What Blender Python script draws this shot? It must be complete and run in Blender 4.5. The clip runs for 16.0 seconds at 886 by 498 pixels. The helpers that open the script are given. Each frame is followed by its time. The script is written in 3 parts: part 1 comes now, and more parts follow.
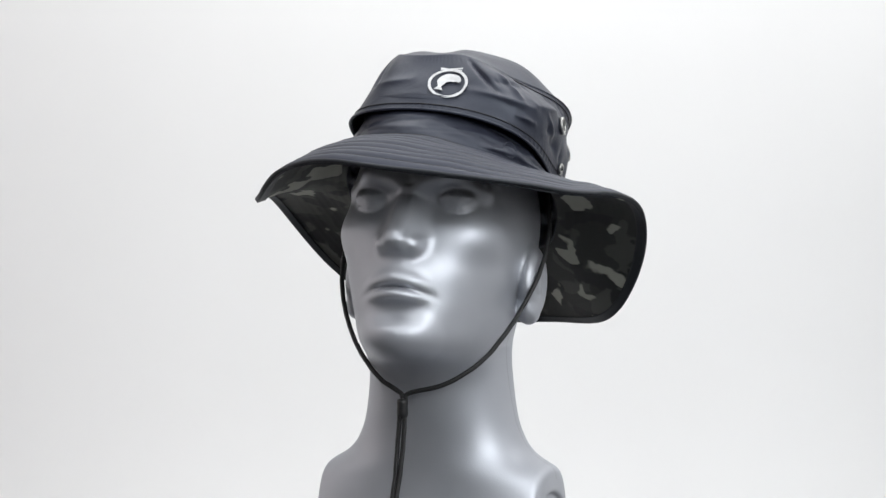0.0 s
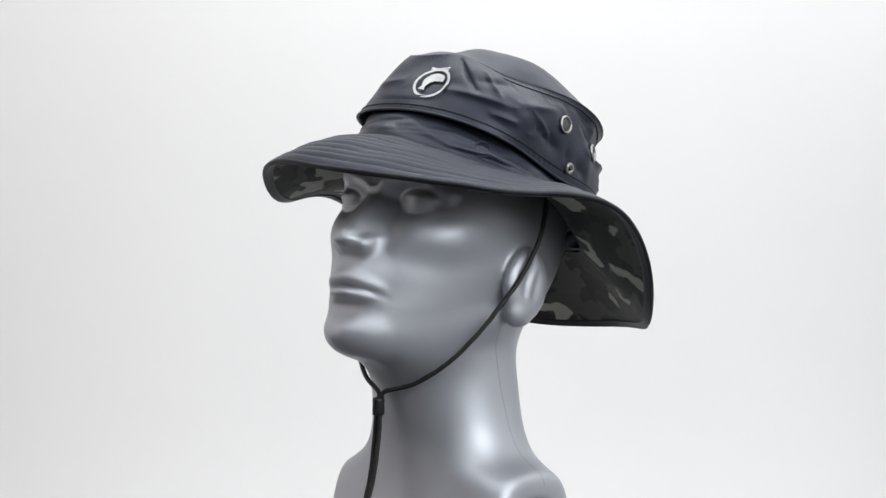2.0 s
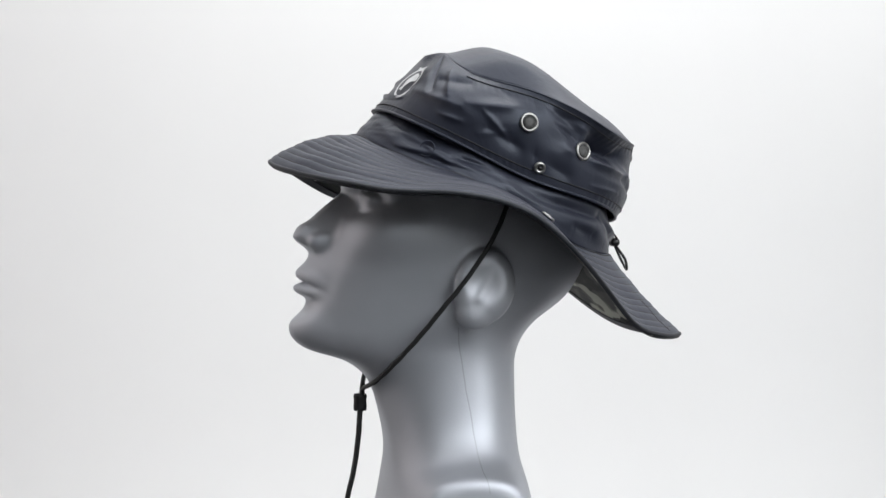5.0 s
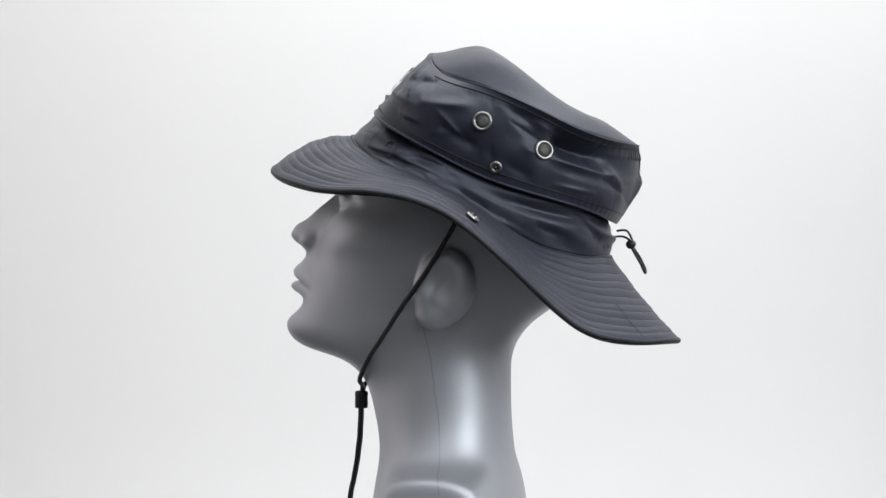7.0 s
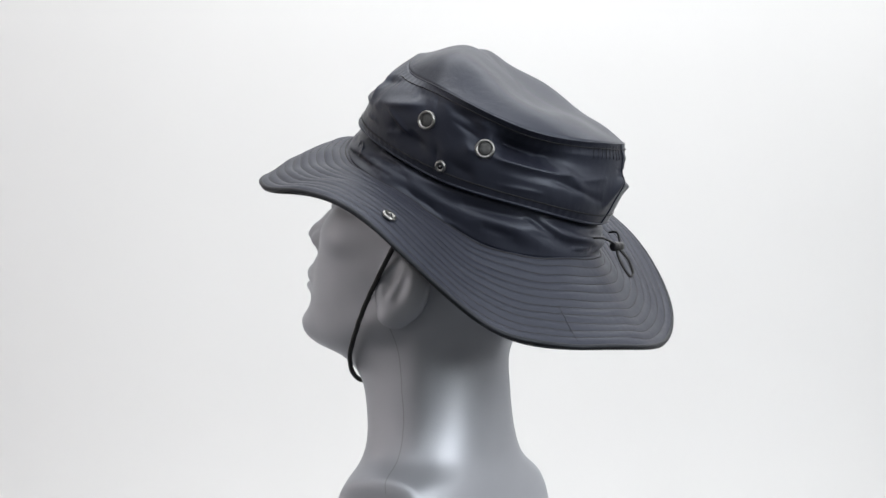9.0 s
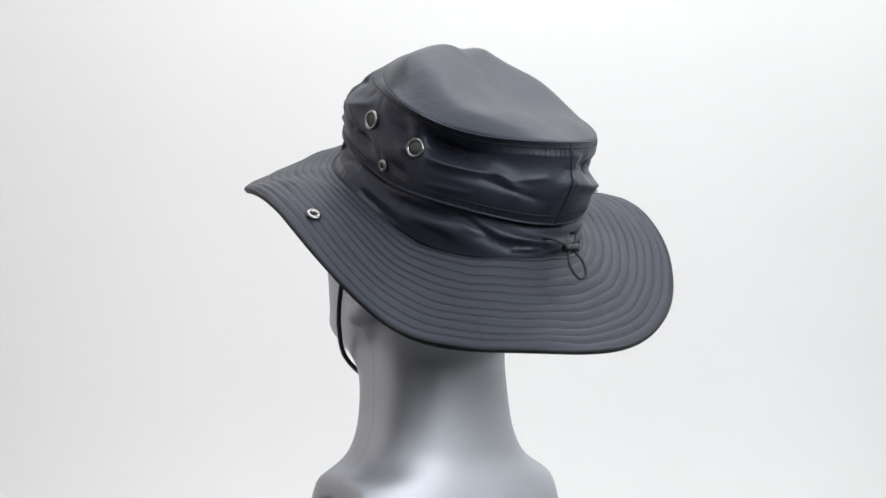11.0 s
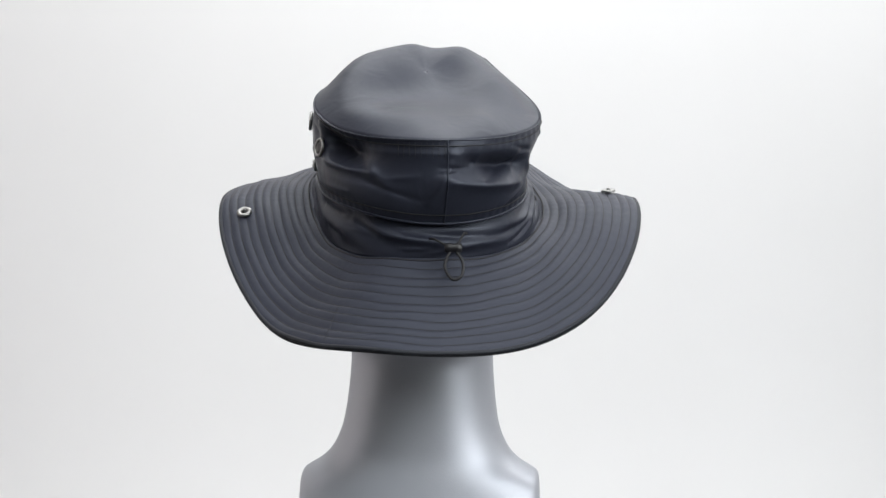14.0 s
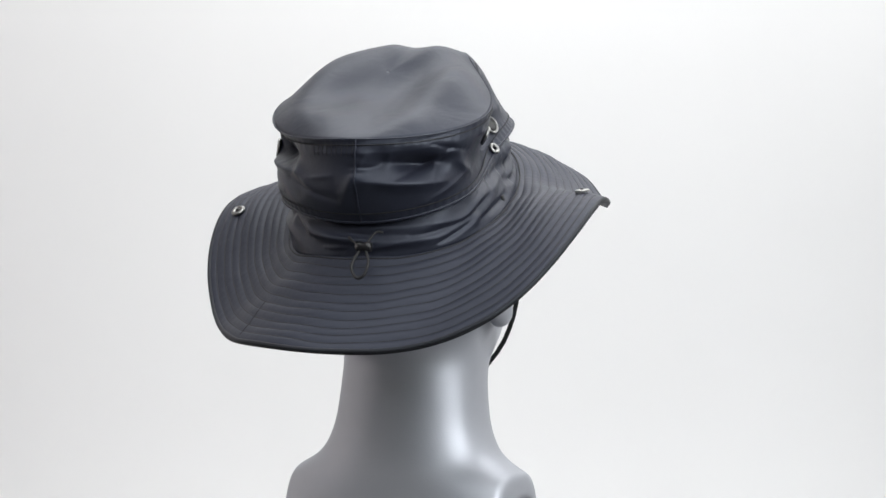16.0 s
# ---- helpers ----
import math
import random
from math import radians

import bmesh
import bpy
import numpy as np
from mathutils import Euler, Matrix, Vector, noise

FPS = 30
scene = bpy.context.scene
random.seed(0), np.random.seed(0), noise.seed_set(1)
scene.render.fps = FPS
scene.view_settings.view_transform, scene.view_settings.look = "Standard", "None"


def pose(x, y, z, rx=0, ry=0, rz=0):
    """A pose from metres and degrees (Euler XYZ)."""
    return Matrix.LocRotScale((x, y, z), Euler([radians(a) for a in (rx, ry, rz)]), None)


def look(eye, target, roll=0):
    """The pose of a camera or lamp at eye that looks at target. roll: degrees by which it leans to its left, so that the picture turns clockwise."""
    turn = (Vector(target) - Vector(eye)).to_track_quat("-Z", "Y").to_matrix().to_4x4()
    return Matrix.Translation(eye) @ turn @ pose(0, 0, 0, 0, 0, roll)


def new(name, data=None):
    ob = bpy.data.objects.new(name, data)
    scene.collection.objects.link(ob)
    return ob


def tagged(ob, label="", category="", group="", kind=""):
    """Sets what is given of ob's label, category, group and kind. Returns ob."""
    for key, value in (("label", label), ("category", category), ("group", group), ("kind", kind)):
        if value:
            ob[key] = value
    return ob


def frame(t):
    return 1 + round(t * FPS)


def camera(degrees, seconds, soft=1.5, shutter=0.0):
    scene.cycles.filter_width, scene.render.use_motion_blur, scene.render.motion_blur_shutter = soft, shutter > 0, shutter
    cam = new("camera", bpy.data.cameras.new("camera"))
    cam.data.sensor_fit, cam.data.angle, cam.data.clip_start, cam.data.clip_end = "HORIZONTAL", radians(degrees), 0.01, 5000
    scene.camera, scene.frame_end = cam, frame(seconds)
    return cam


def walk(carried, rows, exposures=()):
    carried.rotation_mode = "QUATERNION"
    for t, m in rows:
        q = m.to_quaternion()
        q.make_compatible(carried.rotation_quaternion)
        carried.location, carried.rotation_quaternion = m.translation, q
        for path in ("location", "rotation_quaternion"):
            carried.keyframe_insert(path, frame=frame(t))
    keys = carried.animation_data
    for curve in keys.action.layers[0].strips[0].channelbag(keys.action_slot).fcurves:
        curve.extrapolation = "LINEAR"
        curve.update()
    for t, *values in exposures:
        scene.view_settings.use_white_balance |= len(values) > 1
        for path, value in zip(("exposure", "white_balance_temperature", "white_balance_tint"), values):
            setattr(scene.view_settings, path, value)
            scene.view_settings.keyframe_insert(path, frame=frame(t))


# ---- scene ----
from functools import reduce

# The camera stands still; the bust turns before it on a hidden spindle.
cam = camera(22.91, 16.0)
EYE = look((0.0097, -1.6821, 0.3226), (0.0097, 0, 0.27), 0.646)
walk(cam, [(0, EYE), (16.0, EYE)], exposures=[(0, 0.0), (16.0, 0.0)])

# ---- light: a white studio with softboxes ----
world = bpy.data.worlds.new("studio_world")
world.use_nodes = True
world.node_tree.nodes["Background"].inputs[0].default_value = (0.9, 0.95, 1.0, 1)
world.node_tree.nodes["Background"].inputs[1].default_value = 0.05
scene.world = world


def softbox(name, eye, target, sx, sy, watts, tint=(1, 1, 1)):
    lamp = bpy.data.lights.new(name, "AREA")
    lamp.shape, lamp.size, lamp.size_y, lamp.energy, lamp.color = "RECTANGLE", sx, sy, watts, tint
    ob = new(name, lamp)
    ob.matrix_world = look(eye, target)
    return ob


# Unseen lamp, added to brighten the backdrop towards its top and right.
softbox("backdrop_gradient_lamp", (0.35, 0.45, 1.4), (0.32, 0.85, 0.25), 1.9, 0.3, 16.2)
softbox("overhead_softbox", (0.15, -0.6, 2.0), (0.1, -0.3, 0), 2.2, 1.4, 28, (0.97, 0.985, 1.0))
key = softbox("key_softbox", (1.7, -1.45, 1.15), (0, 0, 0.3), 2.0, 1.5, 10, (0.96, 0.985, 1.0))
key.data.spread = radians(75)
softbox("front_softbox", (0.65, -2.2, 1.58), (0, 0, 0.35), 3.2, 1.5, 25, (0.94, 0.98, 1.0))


# ---- materials ----
def tree(name, rough=0.5, metal=0.0):
    mat = bpy.data.materials.new(name)
    mat.use_nodes = True
    nt = mat.node_tree
    bsdf = nt.nodes["Principled BSDF"]
    bsdf.inputs["Roughness"].default_value = rough
    bsdf.inputs["Metallic"].default_value = metal
    return mat, nt, bsdf


def node(nt, kind, links=None, **values):
    n = nt.nodes.new(kind)
    for k, v in values.items():
        n.inputs[k].default_value = v
    for k, v in (links or {}).items():
        nt.links.new(v, n.inputs[k])
    return n


def ramp(nt, fac, stops):
    n = nt.nodes.new("ShaderNodeValToRGB")
    while len(n.color_ramp.elements) < len(stops):
        n.color_ramp.elements.new(0.5)
    for e, (p, c) in zip(n.color_ramp.elements, stops):
        e.position, e.color = p, (*c, 1)
    nt.links.new(fac, n.inputs[0])
    return n.outputs[0]


def bump(nt, bsdf, height, strength, distance):
    b = node(nt, "ShaderNodeBump", {"Height": height}, Strength=strength, Distance=distance)
    nt.links.new(b.outputs[0], bsdf.inputs["Normal"])
    return b


def place(nt):
    return nt.nodes.new("ShaderNodeTexCoord").outputs["Object"]


def math_node(nt, op, a, b=None):
    n = nt.nodes.new("ShaderNodeMath")
    n.operation = op
    for i, v in enumerate((a, b)):
        if v is None:
            continue
        if isinstance(v, (int, float)):
            n.inputs[i].default_value = v
        else:
            nt.links.new(v, n.inputs[i])
    return n.outputs[0]


def silver_paint():
    """Satin silver lacquer with a fine moulding seam below the left ear."""
    mat, nt, bsdf = tree("silver_lacquer", 0.45, 0.65)
    co = place(nt)
    grain = node(nt, "ShaderNodeTexNoise", {"Vector": co}, Scale=900.0, Detail=2.0)
    cloud = node(nt, "ShaderNodeTexNoise", {"Vector": co}, Scale=14.0, Detail=4.0)
    col = ramp(nt, cloud.outputs[0], [(0.3, (0.42, 0.436, 0.475)), (0.7, (0.47, 0.486, 0.525))])
    sep = node(nt, "ShaderNodeSeparateXYZ", {"Vector": co})
    x, y, z = sep.outputs[0], sep.outputs[1], sep.outputs[2]
    wob = math_node(nt, "MULTIPLY", math_node(nt, "SUBTRACT", cloud.outputs[0], 0.5), 0.008)
    line = math_node(nt, "ADD", math_node(nt, "ADD", math_node(nt, "MULTIPLY", math_node(nt, "SUBTRACT", 0.215, z), 0.15), 0.0085), wob)
    off = math_node(nt, "ABSOLUTE", math_node(nt, "ADD", x, line))
    near = math_node(nt, "LESS_THAN", off, 0.0005)
    zone = math_node(nt, "MULTIPLY", math_node(nt, "LESS_THAN", z, 0.214), math_node(nt, "GREATER_THAN", z, 0.094))
    seam = math_node(nt, "MULTIPLY", math_node(nt, "MULTIPLY", near, zone), math_node(nt, "GREATER_THAN", y, 0.0))
    mix = node(nt, "ShaderNodeMix", {})
    mix.data_type = "RGBA"
    nt.links.new(math_node(nt, "MULTIPLY", seam, 0.35), mix.inputs[0])
    nt.links.new(col, mix.inputs[6])
    mix.inputs[7].default_value = (0.16, 0.16, 0.17, 1)
    nt.links.new(mix.outputs[2], bsdf.inputs["Base Color"])
    r = math_node(nt, "ADD", math_node(nt, "MULTIPLY", cloud.outputs[0], 0.06), 0.45)
    nt.links.new(r, bsdf.inputs["Roughness"])
    bump(nt, bsdf, grain.outputs[0], 0.12, 0.0006)
    return mat


def fabric(name, dark, light, rough=0.5, wrinkle=0.0012, gloss=0.45):
    """Tightly woven polyester: fine weave, small puckers, faint wear."""
    mat, nt, bsdf = tree(name, rough)
    co = place(nt)
    puck = node(nt, "ShaderNodeTexNoise", {"Vector": co}, Scale=34.0, Detail=5.0, Roughness=0.5, Distortion=1.3)
    weave = node(nt, "ShaderNodeTexNoise", {"Vector": co}, Scale=1500.0, Detail=1.0)
    big = node(nt, "ShaderNodeTexNoise", {"Vector": co}, Scale=12.0, Detail=3.0)
    both = math_node(nt, "ADD", math_node(nt, "MULTIPLY", big.outputs[0], 0.7), math_node(nt, "MULTIPLY", weave.outputs[0], 0.3))
    nt.links.new(ramp(nt, both, [(0.3, dark), (0.7, light)]), bsdf.inputs["Base Color"])
    crease = node(nt, "ShaderNodeTexNoise", {"Vector": co}, Scale=22.0, Detail=3.0, Distortion=0.6)
    crease.noise_type = "RIDGED_MULTIFRACTAL"
    h = math_node(nt, "ADD", puck.outputs[0], math_node(nt, "MULTIPLY", weave.outputs[0], 0.10))
    h = math_node(nt, "ADD", h, math_node(nt, "MULTIPLY", crease.outputs[0], 0.22))
    bump(nt, bsdf, h, 0.5, wrinkle)
    bsdf.inputs["Specular IOR Level"].default_value = gloss
    bsdf.inputs["Specular Tint"].default_value = (0.80, 0.87, 1.0, 1)
    return mat


def camouflage():
    """Printed camouflage lining: near-black, charcoal, olive grey and pale grey patches."""
    mat, nt, bsdf = tree("camouflage_lining", 0.75)
    co = place(nt)
    warp = node(nt, "ShaderNodeTexNoise", {"Vector": co}, Scale=30.0, Detail=3.0)
    shift = nt.nodes.new("ShaderNodeVectorMath")
    shift.operation = "MULTIPLY_ADD"
    nt.links.new(warp.outputs["Color"], shift.inputs[0])
    shift.inputs[1].default_value = (0.03, 0.03, 0.03)
    nt.links.new(co, shift.inputs[2])
    layers = []
    for scale, off in ((26.0, 0.0), (34.0, 3.1), (30.0, 7.7)):
        mv = nt.nodes.new("ShaderNodeVectorMath")
        mv.operation = "ADD"
        nt.links.new(shift.outputs[0], mv.inputs[0])
        mv.inputs[1].default_value = (off, off * 0.7, off * 1.3)
        layers.append(node(nt, "ShaderNodeTexNoise", {"Vector": mv.outputs[0]}, Scale=scale, Detail=1.5).outputs[0])
    color = None
    base = (0.024, 0.025, 0.023, 1)
    for fac, cut, c in zip(layers, (0.52, 0.57, 0.62), ((0.065, 0.067, 0.06, 1), (0.010, 0.010, 0.011, 1), (0.36, 0.36, 0.31, 1))):
        mix = nt.nodes.new("ShaderNodeMix")
        mix.data_type = "RGBA"
        nt.links.new(ramp(nt, fac, [(cut - 0.012, (0, 0, 0)), (cut + 0.012, (1, 1, 1))]), mix.inputs[0])
        if color is None:
            mix.inputs[6].default_value = base
        else:
            nt.links.new(color, mix.inputs[6])
        mix.inputs[7].default_value = c
        color = mix.outputs[2]
    nt.links.new(color, bsdf.inputs["Base Color"])
    weave = node(nt, "ShaderNodeTexNoise", {"Vector": co}, Scale=900.0, Detail=1.0)
    bump(nt, bsdf, weave.outputs[0], 0.3, 0.0004)
    return mat


def plain(name, color, rough, metal=0.0, scale=200.0, vary=0.12, depth=0.0002):
    mat, nt, bsdf = tree(name, rough, metal)
    n = node(nt, "ShaderNodeTexNoise", {"Vector": place(nt)}, Scale=scale, Detail=3.0)
    lo, hi = [tuple(c * k for c in color) for k in (1 - vary, 1 + vary)]
    nt.links.new(ramp(nt, n.outputs[0], [(0.3, lo), (0.7, hi)]), bsdf.inputs["Base Color"])
    bump(nt, bsdf, n.outputs[0], 0.3, depth)
    return mat


SILVER = silver_paint()
# Crown and brim share one cloth; the crown's copy is darkened as shade.
CLOTH = fabric("charcoal_polyester_shaded", (0.0155, 0.0172, 0.027), (0.022, 0.0242, 0.036), 0.42, 0.0013, 0.42)
BRIM_CLOTH = fabric("charcoal_brim_polyester", (0.0215, 0.0235, 0.035), (0.030, 0.0325, 0.0465), 0.50, 0.0008, 0.36)
CAMO = camouflage()
BINDING = fabric("black_binding_tape", (0.008, 0.008, 0.009), (0.014, 0.014, 0.016), 0.6, 0.0004)
THREAD = plain("dark_thread", (0.012, 0.012, 0.014), 0.7)
CORD = plain("black_cord", (0.010, 0.010, 0.011), 0.6, scale=900)
PLASTIC = plain("black_plastic", (0.010, 0.010, 0.011), 0.35)
NICKEL = plain("brushed_nickel", (0.32, 0.32, 0.31), 0.30, 1.0, 400, 0.1, 0.0001)
MESH = plain("grey_vent_mesh", (0.06, 0.06, 0.06), 0.6, 0.2, 1400, 0.5, 0.0004)
PRINT = plain("pale_grey_print", (0.55, 0.56, 0.57), 0.6)
# Dark grey of the unseen room, set to hold bounce and reflections down.
GREY = plain("unseen_room_grey", (0.07, 0.07, 0.072), 0.85, scale=3.0, vary=0.03, depth=0.0)
# Warm tint here stands in for pinkish light on the backdrop's left.
BEIGE = plain("warm_bounce_white", (0.76, 0.69, 0.665), 0.85, scale=3.0, vary=0.03, depth=0.0)
WHITE = plain("white_studio_paint", (0.735, 0.735, 0.735), 0.85, scale=3.0, vary=0.015, depth=0.0)


# ---- mesh helpers ----
def smooth_mesh(name, verts, faces):
    me = bpy.data.meshes.new(name)
    me.from_pydata([tuple(map(float, v)) for v in verts], [], faces)
    me.polygons.foreach_set("use_smooth", [True] * len(me.polygons))
    me.update()
    return me


def part(name, mesh, material, parent, label=""):
    ob = new(name, mesh)
    mesh.materials.append(material)
    ob.parent = parent
    return tagged(ob, label)


def grid_faces(rows, cols, closed=True, flip=False):
    out = []
    for i in range(rows - 1):
        for j in range(cols if closed else cols - 1):
            k = (j + 1) % cols
            f = (i * cols + j, i * cols + k, (i + 1) * cols + k, (i + 1) * cols + j)
            out.append(f[::-1] if flip else f)
    return out


def spline(points, steps):
    """A smooth line through a few points (Catmull-Rom)."""
    p = [np.array(v, float) for v in points]
    p = [2 * p[0] - p[1]] + p + [2 * p[-1] - p[-2]]
    out = []
    for a, b, c, d in zip(p, p[1:], p[2:], p[3:]):
        for t in np.linspace(0, 1, steps, endpoint=False):
            out.append(0.5 * (2 * b + (c - a) * t + (2 * a - 5 * b + 4 * c - d) * t * t + (3 * b - a - 3 * c + d) * t ** 3))
    out.append(p[-2])
    return np.array(out)


def tube(name, line, radius, sides=8, closed=False, flat=1.0, twist=0.0):
    """A round cord along a line; twist gives it a braided surface."""
    line = np.asarray(line, float)
    n = len(line)
    tan = np.roll(line, -1, 0) - np.roll(line, 1, 0) if closed else np.gradient(line, axis=0)
    tan /= np.linalg.norm(tan, axis=1)[:, None] + 1e-12
    ref = np.array((0.31, 0.17, 0.94))
    verts = []
    for i in range(n):
        a = np.cross(tan[i], ref)
        a /= np.linalg.norm(a) + 1e-12
        b = np.cross(tan[i], a)
        for k in range(sides):
            w = 2 * math.pi * k / sides
            r = radius * (1 + twist * math.sin(3 * w + i * 1.1))
            verts.append(line[i] + r * (math.cos(w) * a + flat * math.sin(w) * b))
    faces = grid_faces(n, sides)
    if closed:
        faces += [((n - 1) * sides + k, (n - 1) * sides + (k + 1) % sides, (k + 1) % sides, k) for k in range(sides)]
    else:
        faces += [tuple(range(sides))[::-1], tuple(range((n - 1) * sides, n * sides))]
    return smooth_mesh(name, verts, faces)


def lathe(name, profile, m, sides=28, squash=1.0):
    """A turned piece: profile of (radius, height) about the z axis, set at m."""
    verts, rows = [], len(profile)
    for r, h in profile:
        for k in range(sides):
            w = 2 * math.pi * k / sides
            verts.append(m @ Vector((r * math.cos(w), squash * r * math.sin(w), h)))
    faces = grid_faces(rows, sides)
    faces += [tuple(range(sides))[::-1], tuple(range((rows - 1) * sides, rows * sides))]
    return smooth_mesh(name, verts, faces)


# ---- studio ----
def sheet(name, outline, x0, x1, label):
    """A curved sheet of 8 mm: an outline in y and z drawn out along x."""
    o = np.array(outline)
    t = np.gradient(o, axis=0)
    t /= np.linalg.norm(t, axis=1)[:, None]
    under = o + 0.008 * np.stack([t[:, 1], -t[:, 0]], 1)
    ring = [*o, *under[::-1]]
    n = len(ring)
    verts = [(x, y, z) for x in (x0, x1) for y, z in ring]
    faces = [(i, (i + 1) % n, n + (i + 1) % n, n + i) for i in range(n)]
    h = n // 2
    for k in range(h - 1):
        a, b, c, d = k, k + 1, n - 2 - k, n - 1 - k
        faces += [(a, d, c, b), (n + a, n + b, n + c, n + d)]
    ob = new(name, smooth_mesh(name, verts, faces))
    ob.data.materials.append(WHITE)
    return tagged(ob, label, "backdrop", kind="structure")


def box(name, lo, hi, label, category, paint=None):
    bm = bmesh.new()
    bmesh.ops.create_cube(bm, size=1)
    for v in bm.verts:
        v.co = [(a + b) / 2 + c * (b - a) for a, b, c in zip(lo, hi, v.co)]
    me = bpy.data.meshes.new(name)
    bm.to_mesh(me)
    me.materials.append(paint or GREY)
    return tagged(new(name, me), label, category, kind="structure")


R_SWEEP, Y_WALL, GROUND = 0.06, 0.85, -0.13
sweep = [(0.45, GROUND), (0.6, GROUND)]
sweep += [(Y_WALL - R_SWEEP + R_SWEEP * math.sin(a), GROUND + R_SWEEP - R_SWEEP * math.cos(a)) for a in np.linspace(0, math.pi / 2, 24)]
sweep += [(Y_WALL, 1.0), (Y_WALL, 2.38)]
sheet("backdrop", sweep, -2.2, 2.2, "plain white studio sweep behind and under the bust")
# Unseen floor and plinth, added as support and kept dark for less bounce.
box("floor", (-2.3, -3.1, -0.25), (2.3, 1.0, GROUND - 0.009), "unseen grey floor added to keep bounce low", "floor")
box("plinth", (-0.45, -0.45, GROUND - 0.009), (0.45, 0.44, GROUND), "unseen grey plinth top added under the bust", "plinth")
# Unseen side walls, added to bounce light; the left one's tint warms it.
box("bounce_wall_left", (-1.45, -0.75, -0.25), (-1.35, 0.84, 2.4), "unseen warm white wall added to bounce warm light", "wall", BEIGE)
box("bounce_wall_right", (1.35, -0.75, -0.25), (1.45, 0.84, 2.4), "unseen white wall added to bounce light onto the silver", "wall", WHITE)
# Unseen grey walls and ceiling, added to keep the silver's reflections dark.
box("unseen_wall_left_front", (-2.3, -3.0, -0.25), (-2.204, 1.0, 2.4), "unseen grey wall added to keep reflections dark", "wall")
box("unseen_wall_right_front", (2.204, -3.0, -0.25), (2.3, 1.0, 2.4), "unseen grey wall added to keep reflections dark", "wall")
box("unseen_wall_behind", (-2.3, -3.1, -0.25), (2.3, -3.004, 2.4), "unseen grey wall added to keep reflections dark", "wall")
box("ceiling", (-2.3, -3.1, 2.404), (2.3, 1.0, 2.5), "unseen grey ceiling added to close the room", "ceiling")


# ---- the mannequin: one closed surface drawn from blended round forms ----
def bust_surface():
    step, mid = 0.0015, 0.005
    lo = np.array((-0.150, -0.108, -0.136))
    size = np.array((0.276, 0.226, 0.534))
    n = np.ceil(size / step).astype(int)
    ax = [(lo[i] + step * np.arange(n[i])).astype(np.float32) for i in range(3)]
    X, Y, Z = ax[0][:, None, None], ax[1][None, :, None] - mid, ax[2][None, None, :]
    S = np.abs(Y)
    z = ax[2]

    def along(pairs, soft=0.004):
        """A smooth curve over height from a few (height, value) pairs."""
        h, v = np.array(pairs).T
        d = np.diff(v) / np.diff(h)
        m = np.concatenate([[d[0]], np.where(d[:-1] * d[1:] > 0, 2 * d[:-1] * d[1:] / (d[:-1] + d[1:] + 1e-12), 0), [d[-1]]])
        i = np.clip(np.searchsorted(h, z) - 1, 0, len(h) - 2)
        w = h[i + 1] - h[i]
        t = np.clip((z - h[i]) / w, 0, 1)
        val = v[i] * (2 * t ** 3 - 3 * t ** 2 + 1) + v[i + 1] * (3 * t ** 2 - 2 * t ** 3) + w * (m[i] * (t ** 3 - 2 * t ** 2 + t) + m[i + 1] * (t ** 3 - t ** 2))
        soft_vals = []
        for width in (0.004, soft):
            k = np.exp(-0.5 * (np.arange(-30, 31) * step / width) ** 2)
            soft_vals.append(np.convolve(np.pad(val, 30, mode="edge"), k / k.sum(), "valid"))
        up = np.clip((z - 0.12) / 0.04, 0, 1)
        val = soft_vals[0] * (1 - up) + soft_vals[1] * up
        return val[None, None, :].astype(np.float32)

    front = along([(-0.14, .085), (-0.01, .066), (.05, .042), (.08, .035), (.10, .0335), (.118, .0340), (.148, .040), (.165, .0455), (.175, .052), (.182, .061),
                   (.189, .075), (.194, .087), (.200, .0965), (.210, .1025), (.221, .1025), (.238, .0970), (.254, .0925), (.268, .0865),
                   (.285, .0780), (.303, .0695), (.318, .0680), (.335, .0655), (.355, .053), (.37, .03), (.382, -.01), (.388, -.03)], 0.0045)
    rear = along([(-0.14, -.105), (-0.01, -.088), (.05, -.076), (.08, -.0725), (.10, -.069), (.118, -.066), (.158, -.064), (.184, -.064), (.197, -.067), (.2145, -.079),
                  (.233, -.1035), (.245, -.112), (.27, -.122), (.30, -.125), (.33, -.118), (.36, -.095), (.38, -.060), (.388, -.036)])
    half = along([(-0.14, .115), (-0.01, .13), (.05, .125), (.08, .115), (.098, .100), (.103, .090), (.108, .0795), (.115, .0707), (.127, .063), (.14, .0585), (.158, .056),
                  (.175, .0545), (.19, .0533), (.205, .0548), (.22, .0585), (.24, .0632), (.26, .0668), (.29, .0690), (.32, .0655), (.345, .055),
                  (.365, .042), (.38, .024), (.388, .008)], 0.010)
    power = along([(-0.14, 2.5), (-0.01, 2.4), (.1, 2.35), (.13, 2.3), (.165, 2.15), (.18, 2.0), (.2, 1.88), (.22, 2.0), (.25, 2.2), (.3, 2.35), (.34, 2.2), (.388, 2.0)], 0.014)
    core = -0.02
    reach = np.maximum(np.where(X > core, front - core, core - rear), 0.004)
    rho = ((np.abs(X - core) / reach) ** power + (S / half) ** power) ** (1 / power)
    f = (rho - 1) * np.minimum(reach, half) * 0.9
    del rho, reach

    def blend(a, b, k):
        h = np.clip(0.5 + 0.5 * (b - a) / k, 0, 1)
        return b + (a - b) * h - k * h * (1 - h)

    def carve(a, b, k):
        return -blend(-a, b, k)

    def egg(c, r, lean=0.0):
        dx, dy, dz = X - c[0], S - c[1], Z - c[2]
